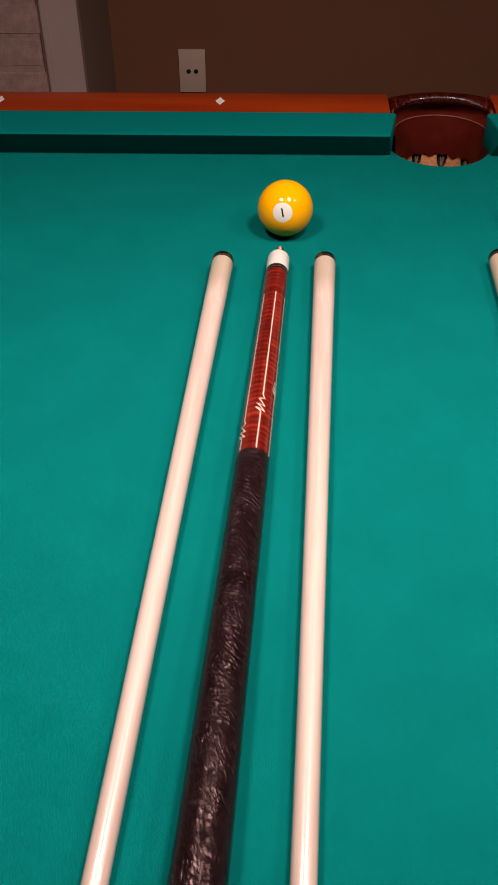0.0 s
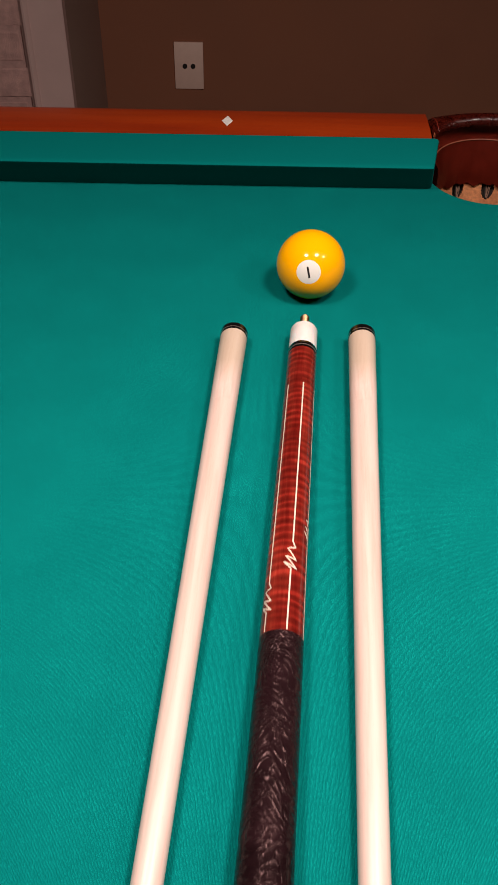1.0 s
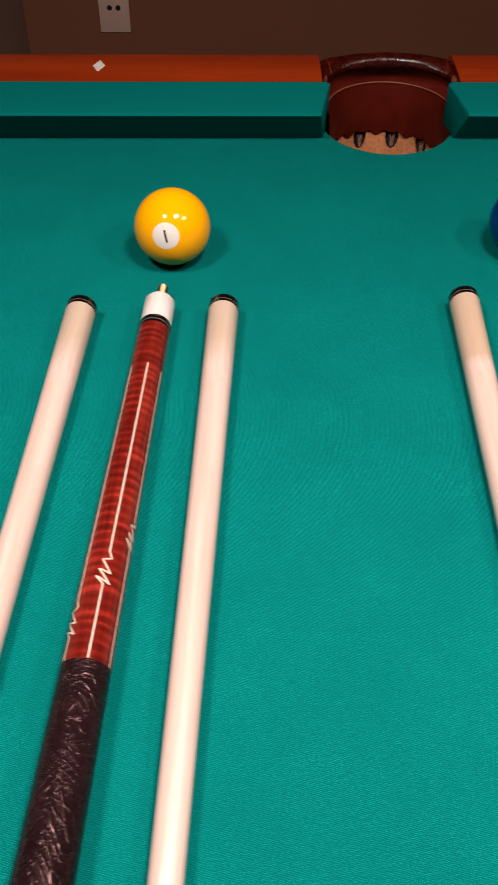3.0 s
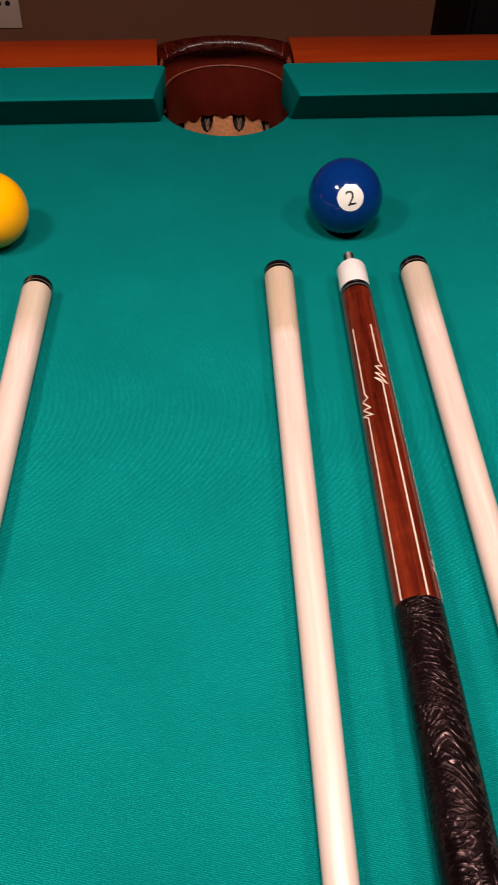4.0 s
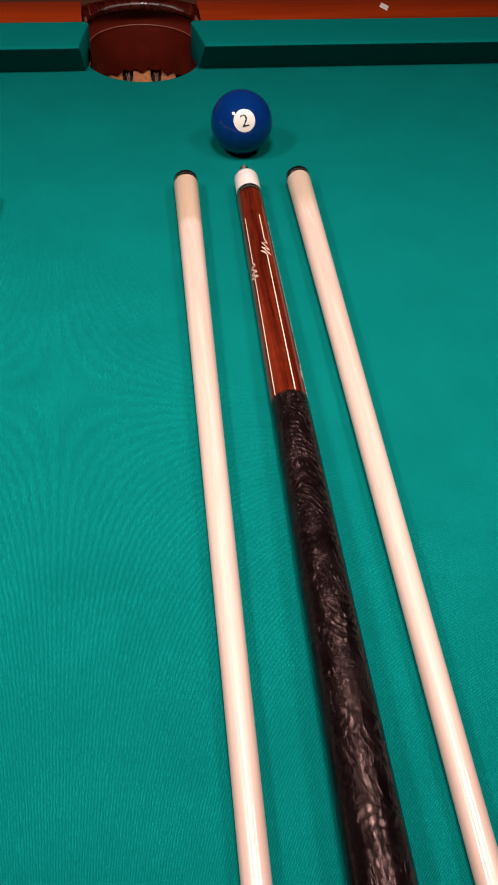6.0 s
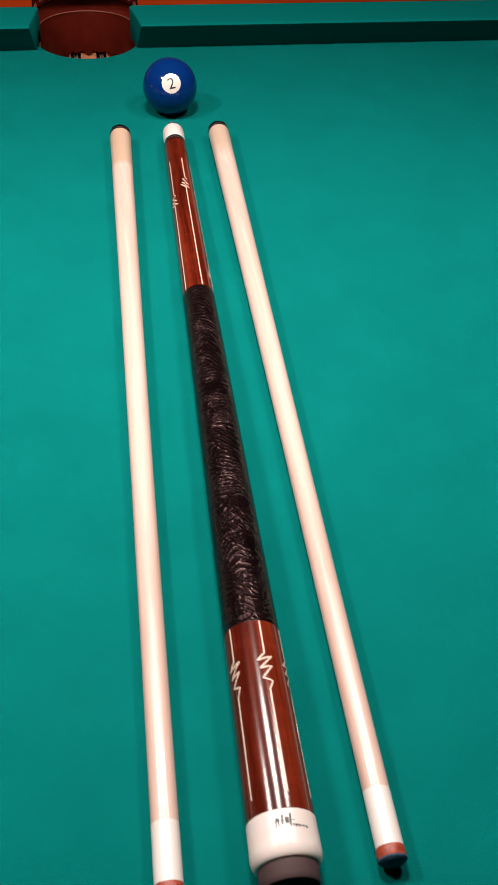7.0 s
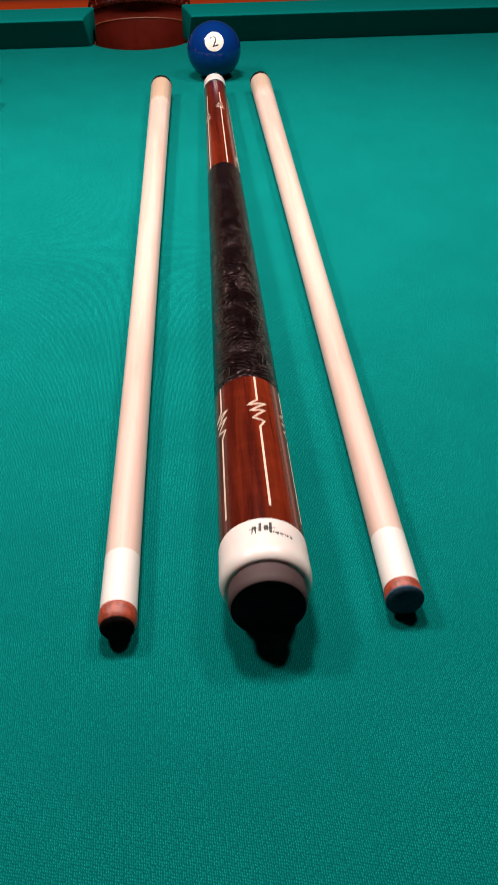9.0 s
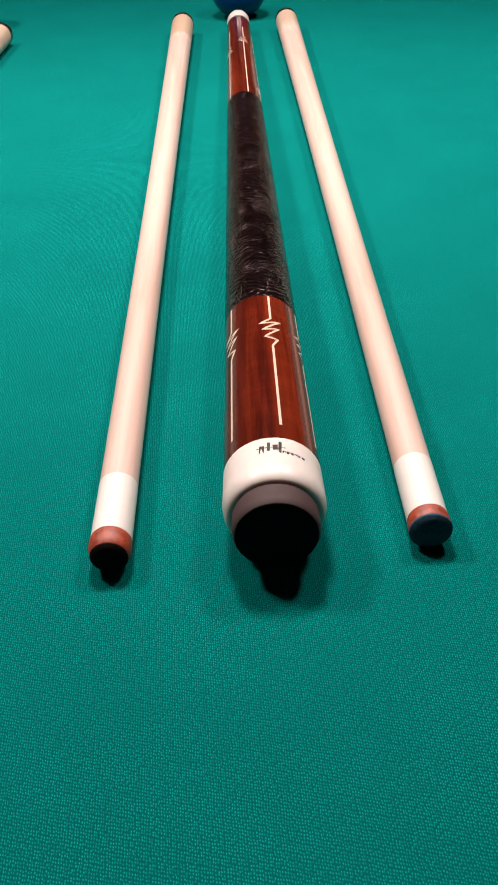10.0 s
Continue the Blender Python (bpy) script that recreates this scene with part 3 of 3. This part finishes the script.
def wrap_mesh(seed, end):
    """Wrinkled leather sleeve between the forearm and the butt sleeve."""
    bm = bmesh.new()
    s0, s1, ns, na = 0.2945, end, 420, 72
    loops = []
    for j in range(ns + 1):
        s = s0 + (s1 - s0) * j / ns
        r0 = butt_radius(s)
        edge = min(1.0, min(s - s0, s1 - s) / 0.002)
        loop = []
        for i in range(na):
            a = 2 * math.pi * i / na
            p = Vector((r0 * math.sin(a) * 75, s * 62, r0 * math.cos(a) * 75)) + Vector((seed, 0, 0))
            q = noise.noise_vector(p * 0.55)
            fold = 1.0 - abs(noise.noise(Vector((p.x * 1.0, p.y * 2.6, p.z * 1.0)) + q * 2.2)) * 2.0
            fold2 = 1.0 - abs(noise.noise(Vector((p.x * 2.0, p.y * 4.2, p.z * 2.0)) + q * 3.5)) * 2.0
            mask = 0.35 + 0.65 * max(0.0, min(1.0, 0.5 + 1.4 * noise.noise(p * 0.5 + Vector((9, 3, 1)))))
            d = (max(0.0, fold) ** 3 * 0.00006 + max(0.0, fold2) ** 3 * 0.00003) * mask
            r = r0 + 0.00005 * edge + d * edge
            loop.append((r * math.sin(a), -s, r * math.cos(a)))
        loops.append(loop)
    return rings(bm, loops)


def butt_cue(m, wood, wrap, seed, pulses, label, marked, pin_mat, wrap_end):
    cue = thing("cue_butt", m, label, "pool cue", "cue butts on the table")

    def turned(name, prof, mat, lab="", n=56):
        return part(name, lathe(prof, n), mat, cue, lab)
    R = butt_radius
    pin = [(-0.0195, 0.0005), (-0.0195, 0.0026), (-0.0185, 0.0033)]
    for i in range(12):
        pin += [(-0.0180 + i * 0.0015, 0.0037), (-0.0180 + i * 0.0015 + 0.0008, 0.0032)]
    pin += [(0.0, 0.0034), (0.002, 0.0034)]
    turned("joint_pin", pin, pin_mat, "threaded metal joint pin", 24)
    turned("joint_collar", [(0.0, 0.006), (0.0, R(0) - 0.0012), (0.0004, R(0) - 0.0004), (0.0014, R(0)), (0.0265, R(0.0265))], M_IVORY, "white ivory-coloured joint collar")
    turned("collar_band", [(0.0265, R(0)), (0.0268, R(0.03) + 0.0001), (0.0306, R(0.03) + 0.0001), (0.0306, R(0))], M_BLACK, "black band")
    turned("collar_ring", [(0.0306, R(0)), (0.0307, R(0.03) + 0.00015), (0.0316, R(0.03) + 0.00015), (0.0316, R(0))], M_SILVER, "thin dull metal ring")
    turned("collar_band", [(0.0316, R(0)), (0.0317, R(0.03) + 0.0001), (0.0338, R(0.03) + 0.0001), (0.0338, R(0))], M_BLACK, "black band")
    turned("forearm", [(0.0338 + (0.2945 - 0.0338) * i / 20, R(0.0338 + (0.2945 - 0.0338) * i / 20)) for i in range(21)], wood)
    part("wrap", wrap_mesh(seed, wrap_end), wrap, cue, "wrinkled dark leather wrap")
    turned("butt_sleeve", [(wrap_end + (0.7135 - wrap_end) * i / 10, R(wrap_end + (0.7135 - wrap_end) * i / 10)) for i in range(11)], wood)
    cap = [(0.7135, R(0.712) - 0.0004), (0.7139, R(0.712) + 0.0002), (0.728, R(0.732) + 0.0003)]
    for k in range(1, 11):
        a = math.pi / 2 * k / 10
        cap.append((0.728 + 0.0060 * math.sin(a), R(0.735) - 0.0025 * (1 - math.cos(a)) + 0.0003))
    cap += [(0.7341, 0.0136), (0.7339, 0.0124), (0.728, 0.0120)]
    capo = turned("butt_cap", cap, M_IVORY, "white butt cap with rounded edge")
    turned("bumper", [(0.728, 0.0128), (0.734, 0.0137), (0.7400, 0.0136), (0.7416, 0.0133), (0.7423, 0.0129), (0.7420, 0.0123)], M_RUBBER, "grey rubber bumper")
    # end turned away from the lamps: its shade is painted near black
    turned("bumper_face", [(0.7418, 0.0129), (0.7425, 0.0127), (0.7431, 0.0100), (0.7432, 0.006), (0.7430, 0.001)], M_RUBBER_SHADED, "rubber end face, its shade painted black")
    for angle, at in pulses:
        bm = bmesh.new()
        ribbon(bm, inlay_line(0.0775, 0.2942, radians(angle), at, PULSE), R, 0.00092)
        part("inlay_line", bm, M_INLAY, cue, "cream inlaid line with a zigzag pulse")
    for angle, at in ((-54, 0.6325), (12, 0.6325), (70, 0.6330), (151, 0.633), (-127, 0.632)):
        bm = bmesh.new()
        ribbon(bm, inlay_line(wrap_end + 0.0003, 0.7060, radians(angle), at, PULSE_BUTT), R, 0.00092)
        part("inlay_line", bm, M_INLAY, cue, "cream inlaid line with a zigzag pulse")
    if marked:
        # maker's mark as plain strokes
        strokes = [(0.7192, -19, 0.7192, 15, 0.0003)]
        strokes += [(0.7180, -12, 0.7220, -13, 0.0016), (0.7165, -4, 0.7210, -5, 0.0010), (0.7178, 3, 0.7206, 3, 0.0016), (0.7162, 9, 0.7206, 8, 0.0010)]
        strokes += [(0.7214 + 0.00011 * k, 6 + 4.6 * k, 0.7214 + 0.00011 * k, 9.6 + 4.6 * k, 0.0013) for k in range(7)]
        for s0, a0, s1, a1, w in strokes:
            bm = bmesh.new()
            ribbon(bm, [(s0, radians(a0)), (s1, radians(a1))], lambda s: R(s) + 0.0002, w, 0.00006)
            part("mark", bm, M_INK, capo, "black printed mark")
    return cue


CUES = (
    (lying(-0.1941, -0.2335, -0.2438, -0.972, 0.01065, 0.01635), M_TIGER, M_WRAP_A, 3.0, ((-50, 0.260), (13, 0.2305), (74, 0.202), (150, 0.25), (-122, 0.26)), "red curly-maple cue butt with brown leather wrap on green cloth", False, M_PIN, 0.622),
    (lying(0.0770, -0.2285, 0.0447, -0.967, 0.01065, 0.01635), M_COCO, M_WRAP_B, 11.0, ((-52, 0.142), (15, 0.115), (71, 0.258), (151, 0.2), (-127, 0.18)), "red-brown rosewood cue butt with black leather wrap on green cloth", True, M_STEEL, 0.6125),
)
for row in CUES:
    butt_cue(*row)


def shaft_radius(s):
    return 0.0066 + 0.0039 * (1.0 - max(0.0, min(1.0, s / 0.735))) ** 1.7


def shaft(m, chalked, tan, label):
    ob = thing("cue_shaft", m, label, "cue shaft", "cue shafts on the table")
    R = shaft_radius

    def turned(name, prof, mat, lab="", n=48):
        return part(name, lathe(prof, n), mat, ob, lab)
    turned("collar", [(0.0, 0.004), (0.0, R(0) - 0.0008), (0.0008, R(0) + 0.0001), (0.0050, R(0) + 0.0001), (0.0050, R(0) - 0.0006)], M_BLACK, "black joint collar")
    turned("ring", [(0.0050, R(0) - 0.0006), (0.0050, R(0) + 0.0001), (0.0057, R(0) + 0.0001), (0.0057, R(0) - 0.0006)], M_SILVER, "thin dull metal ring")
    turned("ring", [(0.0057, R(0) - 0.0006), (0.0057, R(0) + 0.0001), (0.0080, R(0) + 0.0001), (0.0080, R(0) - 0.0006)], M_BLACK, "thin black ring")
    turned("bare_wood", [(0.0080 + 0.0820 * i / 6, R(0.0080 + 0.0820 * i / 6)) for i in range(7)], M_MAPLE_TAN if tan else M_MAPLE_BARE, "bare tan maple end" if tan else "bare maple end")
    turned("shaft_wood", [(0.090 + 0.6135 * i / 30, R(0.090 + 0.6135 * i / 30)) for i in range(31)], M_MAPLE)
    turned("ferrule", [(0.7035, R(0.702)), (0.7035, R(0.702) + 0.00005), (0.7305, R(0.727) + 0.00005), (0.7305, 0.004)], M_FERRULE, "white ferrule")
    e = R(0.735)
    tip = turned("tip", [(0.7305, e - 0.0002), (0.7307, e + 0.0001), (0.7328, e + 0.0003), (0.7350, e + 0.0002), (0.7360, e - 0.0001)] + ([] if chalked else [(0.7372, e * 0.93), (0.7378, e * 0.86)]), M_TIP, "red-brown leather tip")
    f, w = (0.7354, e + 0.0003) if chalked else (0.7371, e * 0.90)
    dome = [(f, w)] + [(f + 0.0030 * math.sin(math.pi / 2 * k / 6), w * math.cos(math.pi / 2 * k / 6) + 0.0003) for k in range(1, 7)]
    part("tip_face", lathe(dome, 48), M_CHALK if chalked else M_TIPEND, tip, "blue chalked dome" if chalked else "dark dome")
    return ob


for x0, y0, x1, y1, chalked in ((-0.2489, -0.2370, -0.2955, -0.9755, False), (-0.1486, -0.2360, -0.1905, -0.9745, False), (0.0235, -0.2270, -0.0075, -0.9655, False), (0.1237, -0.2265, 0.0943, -0.9650, True)):
    shaft(lying(x0, y0, x1, y1, 0.0105, 0.0066), chalked, x0 == 0.0235, "pale maple cue shaft with %s tip lying on the cloth" % ("blue chalked" if chalked else "brown leather"))


# ---- balls ----
BR = 0.028575


def glyph_two():
    """The numeral 2 from the built-in font, as a flat bmesh about the origin, one unit high."""
    cu = bpy.data.curves.new("numeral", "FONT")
    cu.body, cu.align_x, cu.align_y, cu.size = "2", "CENTER", "CENTER", 1.4
    tmp = bpy.data.objects.new("numeral", cu)
    scene.collection.objects.link(tmp)
    bpy.context.view_layer.update()
    me = tmp.evaluated_get(bpy.context.evaluated_depsgraph_get()).to_mesh()
    bm = bmesh.new()
    bm.from_mesh(me)
    bpy.data.objects.remove(tmp)
    bpy.data.curves.remove(cu)
    xs, ys = [v.co.x for v in bm.verts], [v.co.y for v in bm.verts]
    mx, my = (min(xs) + max(xs)) / 2, (min(ys) + max(ys)) / 2
    for v in bm.verts:
        v.co.x, v.co.y = (v.co.x - mx) / (max(ys) - min(ys)), (v.co.y - my) / (max(ys) - min(ys))
    return bm


def glyph_one():
    bm = bmesh.new()
    rings(bm, [[(x, -0.5 + i / 8, 0) for x in (-0.085, 0.085)] for i in range(9)], closed=False, caps=False)
    return bm


def ball(x, y, spot, turn, mat, glyph, size, label, numeral):
    b = thing("pool_ball", pose(x, y, CL + BR + 0.0002), label, "pool ball", "numbered balls")
    bm = bmesh.new()
    bmesh.ops.create_uvsphere(bm, u_segments=96, v_segments=64, radius=BR)
    part("sphere", bm, mat, b)
    w = Vector(spot).normalized()
    u = Vector((0, 0, 1)).cross(w).normalized()
    v = w.cross(u).normalized()
    u, v = u * math.cos(turn) + v * math.sin(turn), v * math.cos(turn) - u * math.sin(turn)

    def on(px, py, lift):
        d = math.hypot(px, py)
        a = d / BR
        t = (u * px + v * py) / d if d > 1e-9 else u
        return (w * math.cos(a) + t * math.sin(a)) * (BR + lift)
    bm = bmesh.new()
    k = 48
    rr = 0.0100
    mid = bm.verts.new(on(0, 0, 0.00006))
    prev = None
    for ring in range(1, 9):
        d = rr * ring / 8
        cur = [bm.verts.new(on(d * math.cos(2 * math.pi * i / k), d * math.sin(2 * math.pi * i / k), 0.00006)) for i in range(k)]
        for i in range(k):
            j = (i + 1) % k
            if prev is None:
                bm.faces.new((mid, cur[i], cur[j]))
            else:
                bm.faces.new((prev[i], cur[i], cur[j], prev[j]))
        prev = cur
    disc = part("number_spot", bm, M_LABEL, b, "white round number spot")
    bm = glyph()
    bmesh.ops.triangulate(bm, faces=bm.faces[:])
    bmesh.ops.subdivide_edges(bm, edges=bm.edges[:], cuts=2, use_grid_fill=True)
    for vert in bm.verts:
        vert.co = on(vert.co.x * size, vert.co.y * size, 0.00014)
    part("numeral", bm, M_INK, disc, numeral)
    return b


ball(-0.1876, -0.1635, (-0.003, -0.0255, 0.0085), radians(14), M_YELLOW, glyph_one, 0.0092, "glossy yellow pool ball numbered 1 on the cloth", "black numeral 1")
ball(0.0820, -0.1570, (-0.001, -0.0230, 0.0125), radians(13), M_BLUE, glyph_two, 0.0108, "glossy dark blue pool ball numbered 2 on the cloth", "black numeral 2")


# ---- wall plate ----
def wall_plate():
    ob = thing("wall_plate", pose(-0.406, 1.342, 0.411), "almond plastic cable wall plate with two sockets", "wall plate")
    part("plate", box(bmesh.new(), -0.034, 0.034, -0.007, -0.0005, -0.054, 0.054, 0.002, 2), M_PLATE, ob)
    for dx in (-0.0095, 0.0095):
        bm = bmesh.new()
        loops = []
        for y, r in ((-0.0055, 0.0056), (-0.0085, 0.0056), (-0.009, 0.005)):
            loops.append([(dx + r * math.cos(2 * math.pi * i / 20), y, r * math.sin(2 * math.pi * i / 20)) for i in range(20)])
        rings(bm, loops)
        part("socket", bm, M_HOLE, ob, "dark round socket")


wall_plate()


# ---- low cabinet ----
def low_cabinet():
    ob = thing("low_cabinet", pose(0.548, 0, 0), "low black cabinet standing against the taupe wall", "cabinet")
    part("body", box(bmesh.new(), 0.012, 1.50, 1.085, 1.338, 0.06, 0.549, 0.006, 2), M_LACQUER, ob)
    part("top", box(bmesh.new(), 0.0, 1.512, 1.070, 1.339, 0.5492, 0.572, 0.009, 3), M_LACQUER, ob)
    part("plinth", box(bmesh.new(), 0.03, 1.48, 1.11, 1.33, 0.0, 0.0598, 0.003, 1), M_LACQUER, ob)
    for k in range(3):
        x = 0.02 + 0.492 * k
        door = part("door", box(bmesh.new(), x, x + 0.484, 1.068, 1.0845, 0.075, 0.543, 0.003, 2), M_LACQUER, ob)
        part("handle", box(bmesh.new(), x + 0.44, x + 0.455, 1.052, 1.0678, 0.30, 0.42, 0.003, 2), M_BLACK, door)


low_cabinet()


def soft_case():
    ob = thing("soft_case", pose(1.02, 1.22, 0.5722), "small rounded black case lying on the low cabinet", "case")
    part("shell", box(bmesh.new(), -0.12, 0.14, -0.09, 0.09, 0.0, 0.016, 0.0075, 4), M_LACQUER, ob)


soft_case()

# ---- bricks of the chimney breast ----
backing = tagged(part("brick_face", box(bmesh.new(), -2.0, -0.6945, 0.9668, 0.9815, 0.0, 1.25), M_MORTAR, smooth=False), "whitewashed brick facing on the chimney breast", "brickwork", kind="structure")
rng = random.Random(4)
shapes = []
for k in range(6):
    bm = box(bmesh.new(), -0.098, 0.098, -0.012, 0.0, -0.030, 0.030, 0.004, 1)
    for v in bm.verts:
        v.co += Vector((rng.uniform(-1, 1), rng.uniform(-1, 0.3), rng.uniform(-1, 1))) * 0.0022
    me = bpy.data.meshes.new("brick")
    bmesh.ops.recalc_face_normals(bm, faces=bm.faces[:])
    bm.to_mesh(me)
    bm.free()
    me.materials.append(M_BRICK)
    shapes.append(me)
for course in range(18):
    for col in range(6):
        x = -0.796 - 0.206 * col + (0.052 if course % 2 else 0.0)
        if x < -1.9:
            continue
        b = new("brick", shapes[rng.randrange(6)])
        b.parent = backing
        b.location = (x + rng.uniform(-0.002, 0.002), 0.9770, 0.035 + 0.068 * course)
